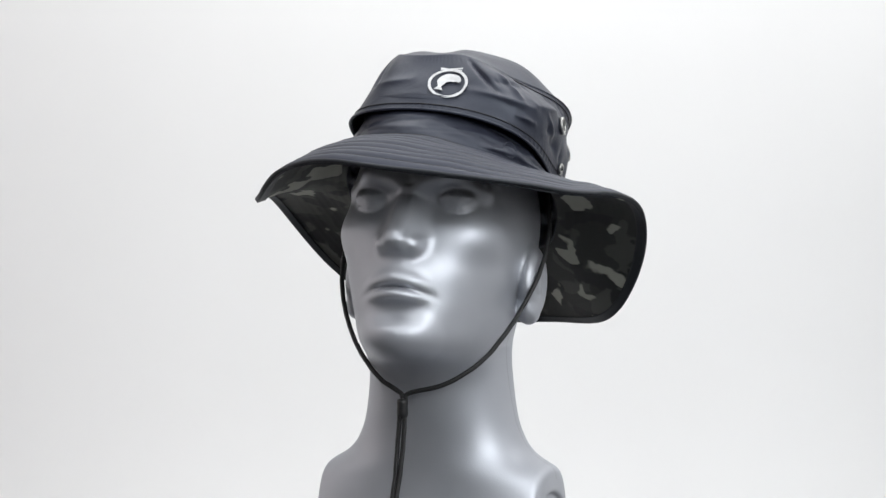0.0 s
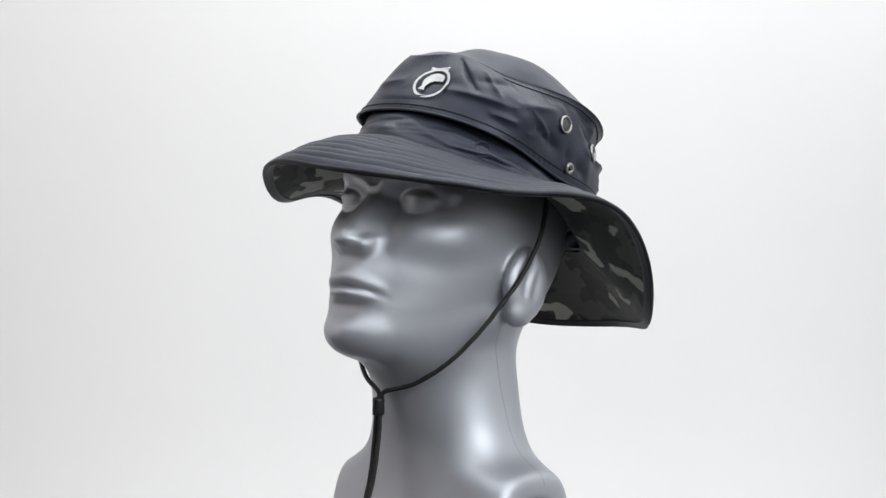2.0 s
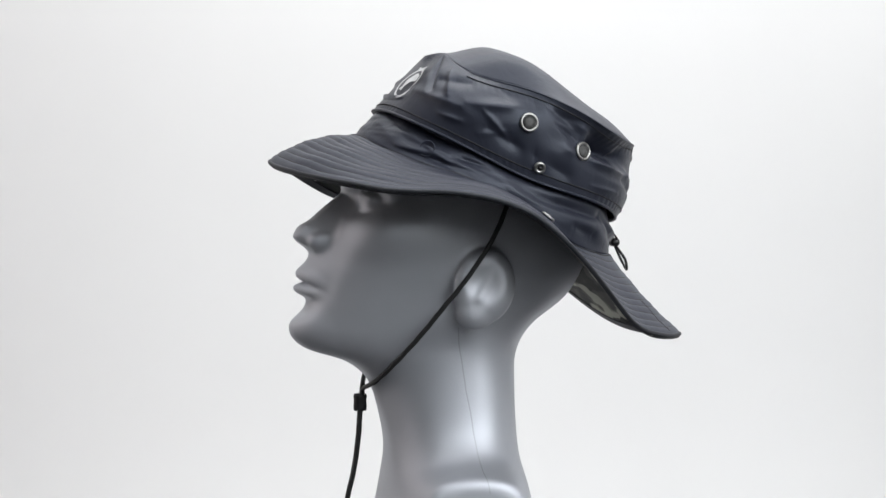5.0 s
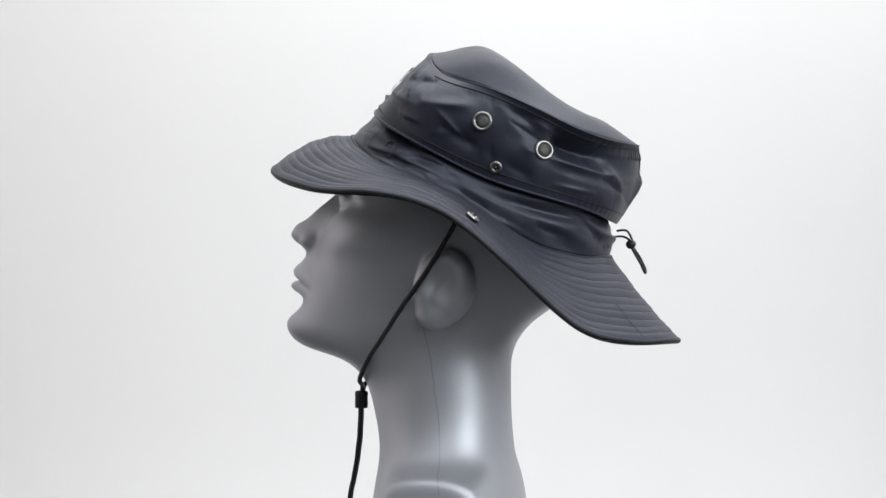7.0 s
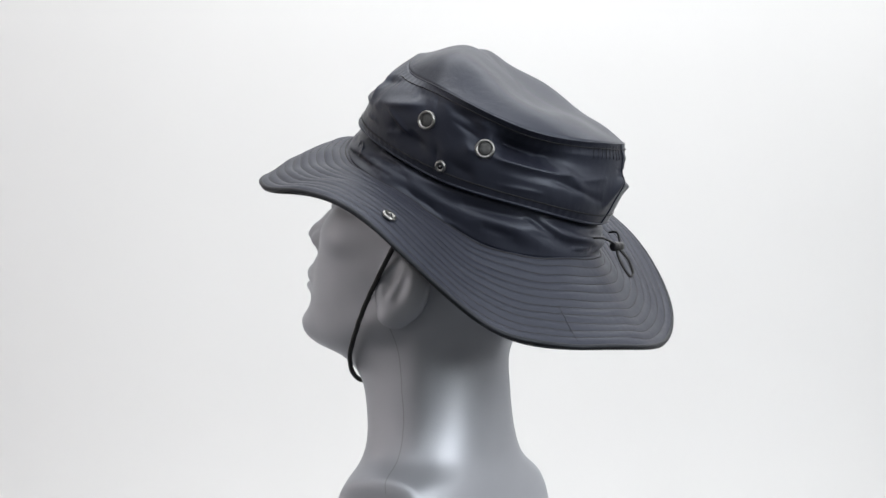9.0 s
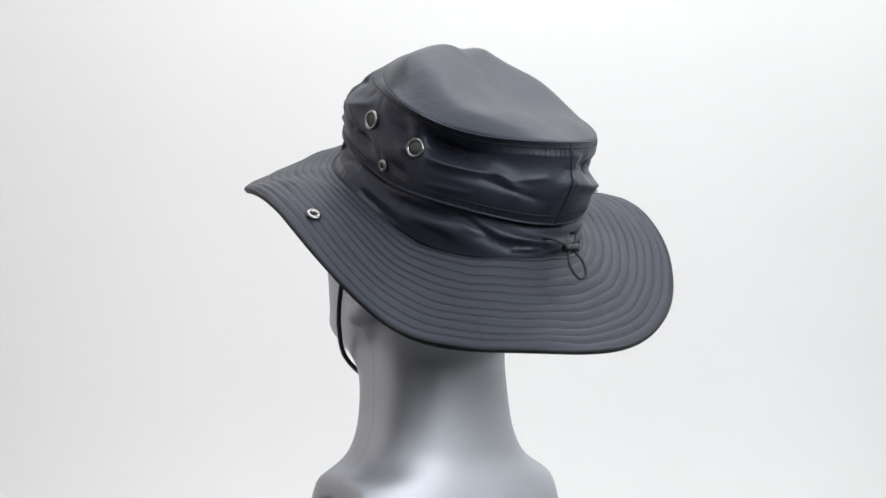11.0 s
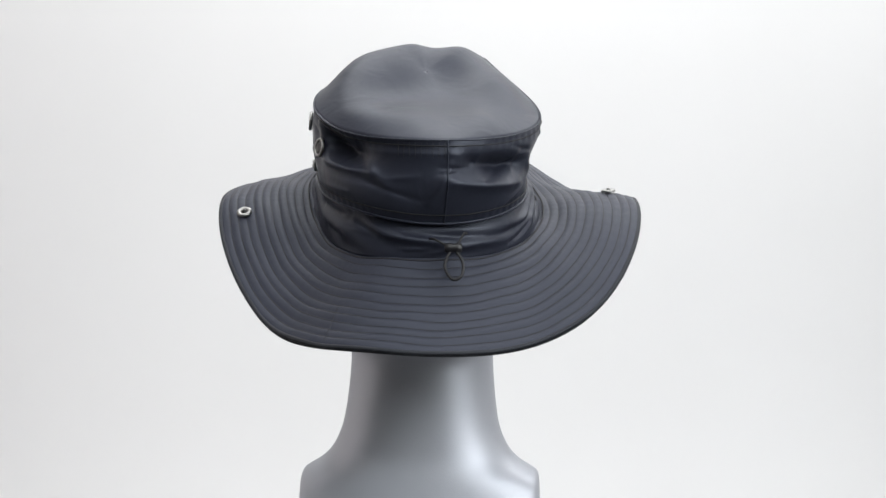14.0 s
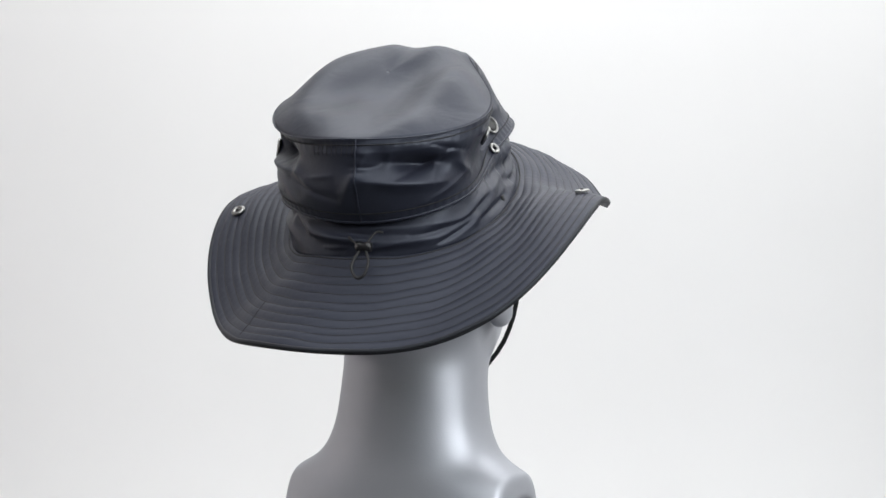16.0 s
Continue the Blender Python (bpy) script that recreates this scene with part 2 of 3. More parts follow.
        if lean:
            cs, sn = math.cos(lean), math.sin(lean)
            dx, dz = cs * dx + sn * dz, -sn * dx + cs * dz
        return (np.sqrt((dx / r[0]) ** 2 + (dy / r[1]) ** 2 + (dz / r[2]) ** 2) - 1) * min(r)

    def rod(a, b, ra, rb):
        a, b = np.array(a), np.array(b)
        d = b - a
        t = np.clip(((X - a[0]) * d[0] + (S - a[1]) * d[1] + (Z - a[2]) * d[2]) / float(d @ d), 0, 1)
        return np.sqrt((X - a[0] - t * d[0]) ** 2 + (S - a[1] - t * d[1]) ** 2 + (Z - a[2] - t * d[2]) ** 2) - (ra + t * (rb - ra))

    # flat round cuts where the arms would start, with a soft rim
    f = -blend(-f, -(S - 0.0905), 0.006)
    dish = np.sqrt(((X + 0.016) / 0.052) ** 2 + ((Z - 0.022) / 0.062) ** 2)
    f = carve(f, np.maximum((dish - 1) * 0.05, 0.0875 - S), 0.004)
    # jaw and chin
    f = blend(f, rod((0.074, 0.011, 0.2085), (-0.004, 0.050, 0.219), 0.012, 0.007), 0.018)
    f = blend(f, egg((0.0880, 0, 0.2095), (0.0185, 0.019, 0.0145)), 0.013)
    # cheekbones
    f = blend(f, egg((0.038, 0.0360, 0.2820), (0.0200, 0.0180, 0.0120)), 0.020)
    # brow, eye hollows
    f = blend(f, rod((0.0630, 0.011, 0.3195), (0.0600, 0.0300, 0.3260), 0.0060, 0.0058), 0.009)
    f = blend(f, rod((0.0600, 0.0300, 0.3260), (0.0420, 0.0505, 0.3130), 0.0058, 0.0030), 0.009)
    f = carve(f, egg((0.0830, 0.0300, 0.3085), (0.0240, 0.0185, 0.0112)), 0.009)
    f = carve(f, rod((0.0800, 0.0195, 0.3090), (0.0985, 0.0240, 0.2830), 0.0130, 0.0090), 0.006)
    # eyeballs with upper and lower lids
    f = blend(f, egg((0.0505, 0.0315, 0.3065), (0.0135, 0.0145, 0.0105)), 0.002)
    lid = egg((0.0505, 0.0315, 0.3065), (0.0152, 0.0160, 0.0122))
    arch = 6.0 * (S - 0.0300) ** 2
    f = blend(f, np.maximum(lid, 0.3098 - arch * 1.6 - Z), 0.0012)
    f = blend(f, np.maximum(lid, Z - 0.3015 - arch), 0.0012)
    # nose
    fall = np.clip((0.313 - Z) / (0.313 - 0.2835), 0, 1.12)
    ridge = 0.0705 + (0.1040 - 0.0705) * fall + 0.0012 * np.sin(np.clip(fall, 0, 1) * math.pi)
    flank = 0.46 * (X - ridge) + 0.888 * (S - 0.0050 - 0.0010 * fall)
    under = 0.83 * (0.2690 + 0.55 * (X - 0.095) - Z) + 1.2 * S * np.maximum(S - 0.004, 0) * 6
    crown = Z - 0.318 + 0 * S
    nose = -blend(-flank, -(0.9 * (X - ridge)), 0.0035)
    nose = -blend(-nose, -under, 0.006)
    nose = np.maximum(np.maximum(nose, crown), 0.064 - X)
    f = blend(f, nose, 0.0035)
    f = blend(f, egg((0.0860, 0.0125, 0.2755), (0.0125, 0.0056, 0.0072)), 0.0025)
    f = blend(f, egg((0.0962, 0, 0.2825), (0.0100, 0.0072, 0.0072)), 0.004)
    f = carve(f, rod((0.1015, 0, 0.268), (0.106, 0, 0.2575), 0.0022, 0.0032), 0.005)
    # muzzle and lips
    f = blend(f, egg((0.0730, 0, 0.2505), (0.0255, 0.0215, 0.0200)), 0.012)
    bow = 10.0 * S ** 2
    Xl = X + bow
    up = (np.sqrt(((Xl - 0.0945) / 0.0110) ** 2 + (S / 0.0205) ** 2 + ((Z - 0.2515 + 11.0 * S ** 2) / 0.0062) ** 2) - 1) * 0.0062
    low = (np.sqrt(((Xl - 0.0958) / 0.0120) ** 2 + (S / 0.0178) ** 2 + ((Z - 0.2395 + 7.0 * S ** 2) / 0.0064) ** 2) - 1) * 0.0064
    f = blend(f, up, 0.004)
    f = blend(f, low, 0.004)
    slit = (np.sqrt(((Xl - 0.1070) / 0.0085) ** 2 + (S / 0.0218) ** 2 + ((Z - 0.2455 + 11.0 * S ** 2) / 0.0014) ** 2) - 1) * 0.0014
    f = carve(f, slit, 0.0022)
    f = carve(f, egg((0.1145, 0, 0.2265), (0.010, 0.013, 0.0045)), 0.012)
    # ears
    f = blend(f, egg((-0.023, 0.0705, 0.2445), (0.0235, 0.0095, 0.0285), 0.22), 0.003)
    f = blend(f, egg((-0.014, 0.0690, 0.2225), (0.0110, 0.0080, 0.0085), 0.2), 0.005)
    f = carve(f, egg((-0.020, 0.0840, 0.2480), (0.0160, 0.0085, 0.0195), 0.22), 0.003)
    f = blend(f, rod((-0.030, 0.0735, 0.260), (-0.018, 0.0750, 0.236), 0.0028, 0.0030), 0.004)
    f = np.maximum(f, -0.1295 - Z + 0 * f)

    # surface nets
    ins = f < 0
    code = sum(ins[a:n[0] - 1 + a, b:n[1] - 1 + b, c:n[2] - 1 + c].astype(np.int8) for a in (0, 1) for b in (0, 1) for c in (0, 1))
    cells = np.argwhere((code > 0) & (code < 8))
    index = -np.ones(code.shape, np.int32)
    index[tuple(cells.T)] = np.arange(len(cells))
    acc, cnt = np.zeros((len(cells), 3)), np.zeros(len(cells))
    corner = [(a, b, c) for a in (0, 1) for b in (0, 1) for c in (0, 1)]
    for p in corner:
        for q in corner:
            if p < q and sum(abs(u - v) for u, v in zip(p, q)) == 1:
                fa, fb = f[tuple((cells + p).T)], f[tuple((cells + q).T)]
                cut = (fa < 0) != (fb < 0)
                t = np.where(cut, fa / np.where(cut, fa - fb, 1), 0)[:, None]
                acc += np.where(cut[:, None], np.array(p) + t * (np.array(q) - np.array(p)), 0)
                cnt += cut
    verts = lo + step * (cells + acc / cnt[:, None])
    faces = []
    for axis in range(3):
        u, v = (axis + 1) % 3, (axis + 2) % 3
        sl0, sl1 = [slice(None)] * 3, [slice(None)] * 3
        sl0[axis], sl1[axis] = slice(0, -1), slice(1, None)
        edge = np.argwhere(ins[tuple(sl0)] != ins[tuple(sl1)])
        edge = edge[(edge[:, u] > 0) & (edge[:, v] > 0) & (edge[:, u] < n[u] - 1) & (edge[:, v] < n[v] - 1)]
        way = ins[tuple(edge.T)]
        eu, ev = np.eye(3, dtype=int)[u], np.eye(3, dtype=int)[v]
        quad = np.stack([index[tuple((edge - d).T)] for d in (0 * eu, eu, eu + ev, ev)], 1)
        faces.append(np.where(way[:, None], quad, quad[:, ::-1]))
    faces = np.concatenate(faces)
    faces = faces[(faces >= 0).all(1)]
    # relax the small steps
    a = np.concatenate([faces[:, k] for k in range(4)])
    b = np.concatenate([faces[:, (k + 1) % 4] for k in range(4)])
    deg = np.bincount(a, minlength=len(verts)) + np.bincount(b, minlength=len(verts))
    for lam in (0.5, -0.52) * 3:
        tot = np.stack([np.bincount(a, verts[b, k], len(verts)) + np.bincount(b, verts[a, k], len(verts)) for k in range(3)], 1)
        verts = verts + lam * (tot / deg[:, None] - verts)
    yaw = radians(2.2)      # the face looks a little to its left of the shoulders' line
    w = np.clip((verts[:, 2] - 0.12) / 0.06, 0, 1) * yaw
    dx, dy = verts[:, 0] + 0.01, verts[:, 1] - mid
    verts[:, 0], verts[:, 1] = np.cos(w) * dx - np.sin(w) * dy - 0.01, np.sin(w) * dx + np.cos(w) * dy + mid
    verts[:, 2] = np.maximum(verts[:, 2], -0.13)
    return verts, faces


verts, faces = bust_surface()
bust = new("mannequin_head", smooth_mesh("mannequin_head", verts, [tuple(map(int, q)) for q in faces]))
bust.data.materials.append(SILVER)
tagged(bust, "satin silver mannequin head with neck and cut shoulders, on the sweep", "mannequin")

# ---- the hat ----
HAT = Vector((-0.040, 0.003, 0.300))
hat = new("bucket_hat")
hat.empty_display_size = 0.05
tagged(hat, "charcoal wide-brimmed bucket hat with camouflage lining, on the silver head", "hat")


def wave(phi, c):
    """A closed wave: mean, then cosine and sine pairs."""
    out = c[0] + 0 * phi
    for k in range(1, (len(c) + 1) // 2):
        out = out + c[2 * k - 1] * np.cos(k * phi) + c[2 * k] * np.sin(k * phi)
    return out


# radius and height of the hat's four lines round its middle (angle 0 is the front)
BRIM_R = [0.1551, 0.0055, -0.0032, 0.0005, 0.0034, 0.0011, -0.0004, 0.001, -0.0034, -0.0016, 0.001, 0.0003, -0.0012]
BRIM_Z = [0.2782, 0.0664, -0.0036, -0.0151, 0.0031, -0.0006, 0.0001, 0.0095, -0.0047, -0.0019, -0.0006, -0.0027, -0.0001]
RIM_R = [0.0917, 0.0005, -0.0002, 0.0067, 0.0024, 0.0, -0.0006, 0.0005, -0.0016]
RIM_Z = [0.3076, 0.0438, 0.0008, 0.002, 0.001, 0.0004, -0.001, 0.002, -0.0009]
FLAP_R = [0.0874, -0.0086, 0.0018, 0.0092, 0.0003, -0.0019, -0.0023, -0.004, -0.001]
FLAP_Z = [0.3357, 0.0416, -0.0017, -0.0004, -0.0023, 0.0002, 0.0012, -0.0009, -0.0002]
SEAM_R = [0.0744, -0.039, 0.0002, 0.0065, 0.0013, 0.0022, -0.0015, -0.0011, -0.0022, -0.0012, -0.0011, 0.0012, 0.0007]
SEAM_Z = [0.3899, 0.0365, 0.0003, -0.0053, -0.0037, -0.0018, 0.0004, 0.0002, 0.0027, -0.0006, 0.0001, 0.0001, -0.0005]
# how far the crown wall bellies out at mid height and near the top seam
BELLY = [-0.0036, 0.0013, 0.0065, 0.0017, 0.0018, -0.002, -0.0034]
SHOULDER = [0.0001, 0.0041, -0.0029, -0.0048, 0.0021, -0.0019, -0.0008]


def line_of(phi, r, z):
    """Points of a hat line in the hat's own space."""
    r, h = wave(phi, r), wave(phi, z)
    return np.stack([r * np.cos(phi), r * np.sin(phi), h - HAT.z], -1)


def ang(a, b):
    return (a - b + math.pi) % (2 * math.pi) - math.pi


def gauss(x, s):
    return np.exp(-(x / s) ** 2)


ROWS = 11          # quilting rows on the brim


def wobble(phi):
    """The quilting rows wander a little."""
    return 0.007 * np.sin(5 * phi + 1.3) + 0.004 * np.sin(11 * phi + 0.5) + 0.002 * np.sin(23 * phi)


def brim_at(phi, s, puff=1.0):
    """The brim's upper face: s runs from the crown (0) to the edge (1)."""
    a, b = line_of(phi, RIM_R, RIM_Z), line_of(phi, BRIM_R, BRIM_Z)
    s = np.asarray(s)[..., None] if np.ndim(s) else s
    p = a * (1 - s) + b * s
    s1 = s[..., 0] if np.ndim(s) else s
    bow = 0.007 * gauss(ang(phi, 0.0), 0.9) + 0.004 * gauss(ang(phi, 1.6), 0.5) + 0.003 * gauss(ang(phi, -1.6), 0.5) - 0.003 * gauss(ang(phi, math.pi), 0.8)
    p[..., 2] += bow * 4 * s1 * (1 - s1)
    q = np.abs(np.sin(math.pi * ROWS * (s1 + wobble(phi)))) ** 0.6
    p[..., 2] += puff * 0.00095 * q + puff * 0.0007 * np.sin(9 * phi + 14 * s1) * np.sin(5 * phi - 8 * s1) + puff * 0.00004 * np.sin(120 * phi + 3 * np.sin(9 * phi)) * q
    return p


def hat_sheet(name, fn, phis, ss, material, label, parent=hat, thick=0.0, flip=False):
    pts = np.concatenate([fn(phis, s * np.ones_like(phis)) for s in ss])
    me = smooth_mesh(name, pts, grid_faces(len(ss), len(phis), flip=flip))
    ob = part(name, me, material, parent, label)
    if thick:
        m = ob.modifiers.new("thickness", "SOLIDIFY")
        m.thickness, m.offset = thick, -1
    return ob


PHI = np.linspace(0, 2 * math.pi, 361)[:-1]
FINE = np.linspace(0, 2 * math.pi, 721)[:-1]
brim = hat_sheet("brim", brim_at, FINE, np.linspace(-0.02, 1, 111), BRIM_CLOTH, "quilted charcoal brim", flip=True)


def lining_at(phi, s):
    p = brim_at(phi, s, 0.4)
    p[..., 2] -= 0.0028
    return p


hat_sheet("brim_lining", lining_at, PHI, np.linspace(-0.02, 0.995, 50), CAMO, "camouflage printed brim underside", brim)
edge = brim_at(PHI, np.ones_like(PHI))
edge[:, 2] -= 0.0012
part("binding", tube("binding", edge, 0.0018, 8, True), BINDING, brim, "black edge binding")


def tape_at(phi, s):
    p = brim_at(phi, s, 0.2)
    p[..., 2] -= 0.0036
    return p


hat_sheet("binding_tape", tape_at, PHI, np.linspace(0.90, 1.0, 6), BINDING, "black binding tape on the brim underside", brim, thick=0.0006)
for k in range(1, ROWS):
    row = brim_at(PHI, k / ROWS - wobble(PHI))
    row[:, 2] += 0.0001
    part("seam_line", tube("seam_line", row, 0.00042, 4, True), THREAD, brim)


for a in (2.65,):
    s_in = np.linspace(0.55, 0.97, 24)
    ray = np.array([brim_at(np.array([a + 0.03 * s]), np.array([s]))[0] for s in s_in]) + np.array([0, 0, 0.0002])
    part("brim_seam", tube("brim_seam", ray, 0.00018, 4), THREAD, brim, "short seam across the brim")


def folds(phi, s, seed, amount):
    """Soft broad unevenness of the cloth."""
    out = np.zeros_like(phi)
    for i in range(len(phi)):
        v = Vector((math.cos(phi[i]) * 2.2 + seed, math.sin(phi[i]) * 2.2, s * 2.6 + 0.5 * math.sin(2 * phi[i])))
        out[i] = noise.noise(v)
    return amount * out


def strokes(phi, s, lines, tall):
    """Creases: each line runs from one angle and height to another, with a width and a rise in metres."""
    out = np.zeros_like(phi)
    for a0, s0, a1, s1, w, d in lines:
        lx, ly = (a1 - a0) * 0.085, (s1 - s0) * tall
        px, py = ang(phi, a0) * 0.085, (s - s0) * tall
        t = np.clip((px * lx + py * ly) / (lx * lx + ly * ly), 0, 1)
        dist = np.hypot(px - t * lx, py - t * ly)
        out += 1.5 * d * np.exp(-(dist / (0.8 * w)) ** 1.5) * (0.35 + 0.65 * np.sin(math.pi * np.clip(t, 0.08, 0.92)))
    return out


# places of the metal fittings on both halves
R1, R2, STUD, BSNAP = (-0.0543, 0.0812, 0.3654), (-0.0972, 0.0758, 0.3451), (-0.0648, 0.0783, 0.3336), (-0.0591, 0.1373, 0.3005)
R1B, R2B, STUDB, BSNAPB = (-0.0250, -0.0700, 0.3690), (-0.0626, -0.0778, 0.3535), (-0.0279, -0.0728, 0.3426), (-0.0252, -0.1345, 0.3157)
FITTED = [math.atan2(p[1] - HAT.y, p[0] - HAT.x) for p in (R1, R2, STUD, R1B, R2B, STUDB)]

rng = random.Random(11)
BAND_FOLDS = []
for _ in range(46):
    a, q, l, k = rng.uniform(0, 6.28), rng.uniform(0.1, 0.9), rng.uniform(0.2, 0.7), rng.choice((-1, 1))
    BAND_FOLDS.append((a, q, a + l, q + rng.uniform(-0.35, 0.35), rng.uniform(0.0022, 0.0045), k * rng.uniform(0.0012, 0.0030)))
SIDE_FOLDS = [(2.12, 0.48, 2.80, 0.54, 0.005, 0.0042), (2.22, 0.75, 2.70, 0.76, 0.0095, -0.0110), (2.3, 0.32, 2.9, 0.36, 0.016, 0.0030), (2.75, 0.72, 2.95, 0.35, 0.006, 0.0016),
              (3.46, 0.72, 3.84, 0.62, 0.0095, -0.0105), (3.36, 0.48, 3.85, 0.36, 0.006, 0.0042), (3.95, 0.75, 4.1, 0.3, 0.006, 0.0012), (3.2, 0.25, 3.36, 0.8, 0.005, 0.0025),
              (0.62, 0.92, 0.80, 0.55, 0.004, -0.0035), (0.95, 0.88, 1.02, 0.6, 0.004, 0.003), (0.5, 0.42, 1.15, 0.52, 0.005, 0.0022), (0.85, 0.7, 1.2, 0.85, 0.005, -0.003),
              (1.4, 0.38, 2.1, 0.2, 0.006, -0.003), (1.2, 0.6, 1.75, 0.78, 0.005, 0.003), (1.6, 0.85, 2.3, 0.82, 0.005, -0.0025),
              (4.5, 0.7, 5.2, 0.5, 0.006, -0.004), (4.6, 0.45, 5.3, 0.3, 0.006, 0.003), (5.45, 0.85, 5.6, 0.5, 0.004, -0.003), (5.7, 0.5, 6.1, 0.55, 0.005, 0.0015)]
for _ in range(34):
    a, q, l, k = rng.uniform(0.9, 5.6), rng.uniform(0.05, 0.95), rng.uniform(0.1, 0.45), rng.choice((-1, 1))
    SIDE_FOLDS.append((a, q, a + l, q + rng.uniform(-0.3, 0.3), rng.uniform(0.002, 0.004), k * rng.uniform(0.0005, 0.0014)))


def pucker(phi, s, at):
    """Small gathers along a stitched edge."""
    return 0.0002 * gauss(s - at, 0.07) * np.sin(95 * phi + 2.0 * np.sin(7 * phi)) * (0.5 + 0.5 * np.sin(5 * phi + 1))


def band_at(phi, s):
    """The lower crown, which tucks in under the flap."""
    a, b = line_of(phi, RIM_R, RIM_Z), line_of(phi, FLAP_R, FLAP_Z)
    r = np.array([1, 1, 0])
    s0 = float(s[0])
    tuck = 0.06 + 0.07 * gauss(np.abs(ang(phi, 0.0)) - 0.8, 0.45)
    b = b * (1 - tuck[:, None] * r)
    p = a * (1 - s0) + b * s0
    if s0 > 1:
        p = b * (1 - 0.04 * (s0 - 1) * r) + np.array([0, 0, 0.012]) * (s0 - 1) * 2
    arch = math.sin(math.pi * min(s0, 1))
    out = folds(phi, s0 * 1.2, 3.0, 0.004) * arch + 0.002 * arch + strokes(phi, s0, BAND_FOLDS, 0.03) * min(1, 2 * arch) * (1 - 0.7 * gauss(ang(phi, 0.1), 1.0))
    p[:, 0] += out * np.cos(phi)
    p[:, 1] += out * np.sin(phi)
    return p


def side_at(phi, s):
    """The upper crown's wall from flap edge (0) to top seam (1), slack and dented at the back."""
    a, b = line_of(phi, FLAP_R, FLAP_Z), line_of(phi, SEAM_R, SEAM_Z)
    s0 = float(s[0])
    p = a * (1 - s0) + b * s0
    hump = math.sin(math.pi * s0)
    back = gauss(ang(phi, math.pi), 0.9)
    out = 0.004 * hump + 0.006 * back * hump + 0.004 * back * gauss(s0 - 0.85, 0.2) * min(1, 6 * (1 - s0)) + 0.004 * gauss(ang(phi, 2.05), 0.55) * gauss(s0 - 0.75, 0.3) * min(1, 6 * (1 - s0))
    out += wave(phi, BELLY) * hump + wave(phi, SHOULDER) * math.sin(math.pi * min(max(s0, 0), 1) ** 2.2)
    out += folds(phi, s0, 9.0, 0.002) * hump
    calm = reduce(np.minimum, [1 - 0.92 * gauss(ang(phi, a), 0.11) for a in FITTED])
    out += strokes(phi, s0, SIDE_FOLDS, 0.06) * calm * min(1, 2.5 * hump) + pucker(phi, s0, 0.05) + pucker(phi, s0, 0.93)
    p[:, 0] += out * np.cos(phi)
    p[:, 1] += out * np.sin(phi)
    return p


# rise of the top panel from back to front, each row from right to left
TOP_RISE = [(-0.100, (0.0058, -0.0055, 0.0019, 0.010)), (-0.065, (0.0, -0.007, -0.007, 0.004)), (-0.035, (0.0080, -0.007, 0.001, 0.0085)),
            (-0.008, (0.0085, 0.0094, 0.0149, 0.0125)), (0.018, (0.0013, 0.0076, 0.0041, 0.0064))]


def top_at(phi, s):
    """The top panel, popped up towards the front and sunk a little behind."""
    b = line_of(phi, SEAM_R, SEAM_Z)
    s0 = float(s[0])
    mid = -0.03
    p = b * s0
    p[:, 0] = mid + (b[:, 0] - mid) * s0
    p[:, 2] = 0.1 * (1 - s0 ** 1.6) + b[:, 2] * s0 ** 1.6
    for x, row in TOP_RISE:
        for y, c in zip((-0.054, -0.018, 0.018, 0.054), row):
            p[:, 2] += c * np.exp(-((p[:, 0] - x) ** 2 + (p[:, 1] - y) ** 2) / 0.026 ** 2) * (1 - s0 ** 6)
    p[:, 2] += folds(phi, s0 * 1.5, 17.0, 0.0012) * s0 ** 2 * (1 - s0 ** 3)
    return p


band = hat_sheet("crown_band", band_at, FINE, [*np.linspace(0, 1, 25), 1.25, 1.5], CLOTH, "lower charcoal crown band", thick=0.001)
side = hat_sheet("crown_side", side_at, FINE, np.linspace(0, 1, 60), CLOTH, "slack charcoal crown wall with a folded lower edge", thick=0.0012)
top = hat_sheet("crown_top", top_at, PHI, np.linspace(1, 0.0005, 40), CLOTH, "smooth charcoal top panel", thick=0.0012)


def side_line(s, lift=0.0006):
    p = side_at(PHI, np.array([s] * len(PHI)))
    d = np.stack([np.cos(PHI), np.sin(PHI), 0 * PHI], 1)
    return p + lift * d


part("flap_hem", tube("flap_hem", side_line(0.0, 0.0), 0.0011, 6, True), CLOTH, side)
part("seam_line", tube("seam_line", side_line(0.10), 0.0004, 4, True), THREAD, side)
AFT = slice(66, 296)       # the top seam is sharp behind the front corners only
part("seam_line", tube("seam_line", side_line(0.93)[AFT], 0.0004, 4), THREAD, side)
part("top_piping", tube("top_piping", side_line(1.0, 0.0)[AFT], 0.0006, 6), CLOTH, top)
part("rim_stitch", tube("rim_stitch", brim_at(PHI, 0.03 * np.ones_like(PHI)), 0.0006, 4, True), THREAD, brim)


def on_side(target, lift=0.0):
    """A pose on the crown wall nearest to a place, its z axis pointing outward."""
    return seat(side_at, np.linspace(0.02, 0.98, 60), target, lift)


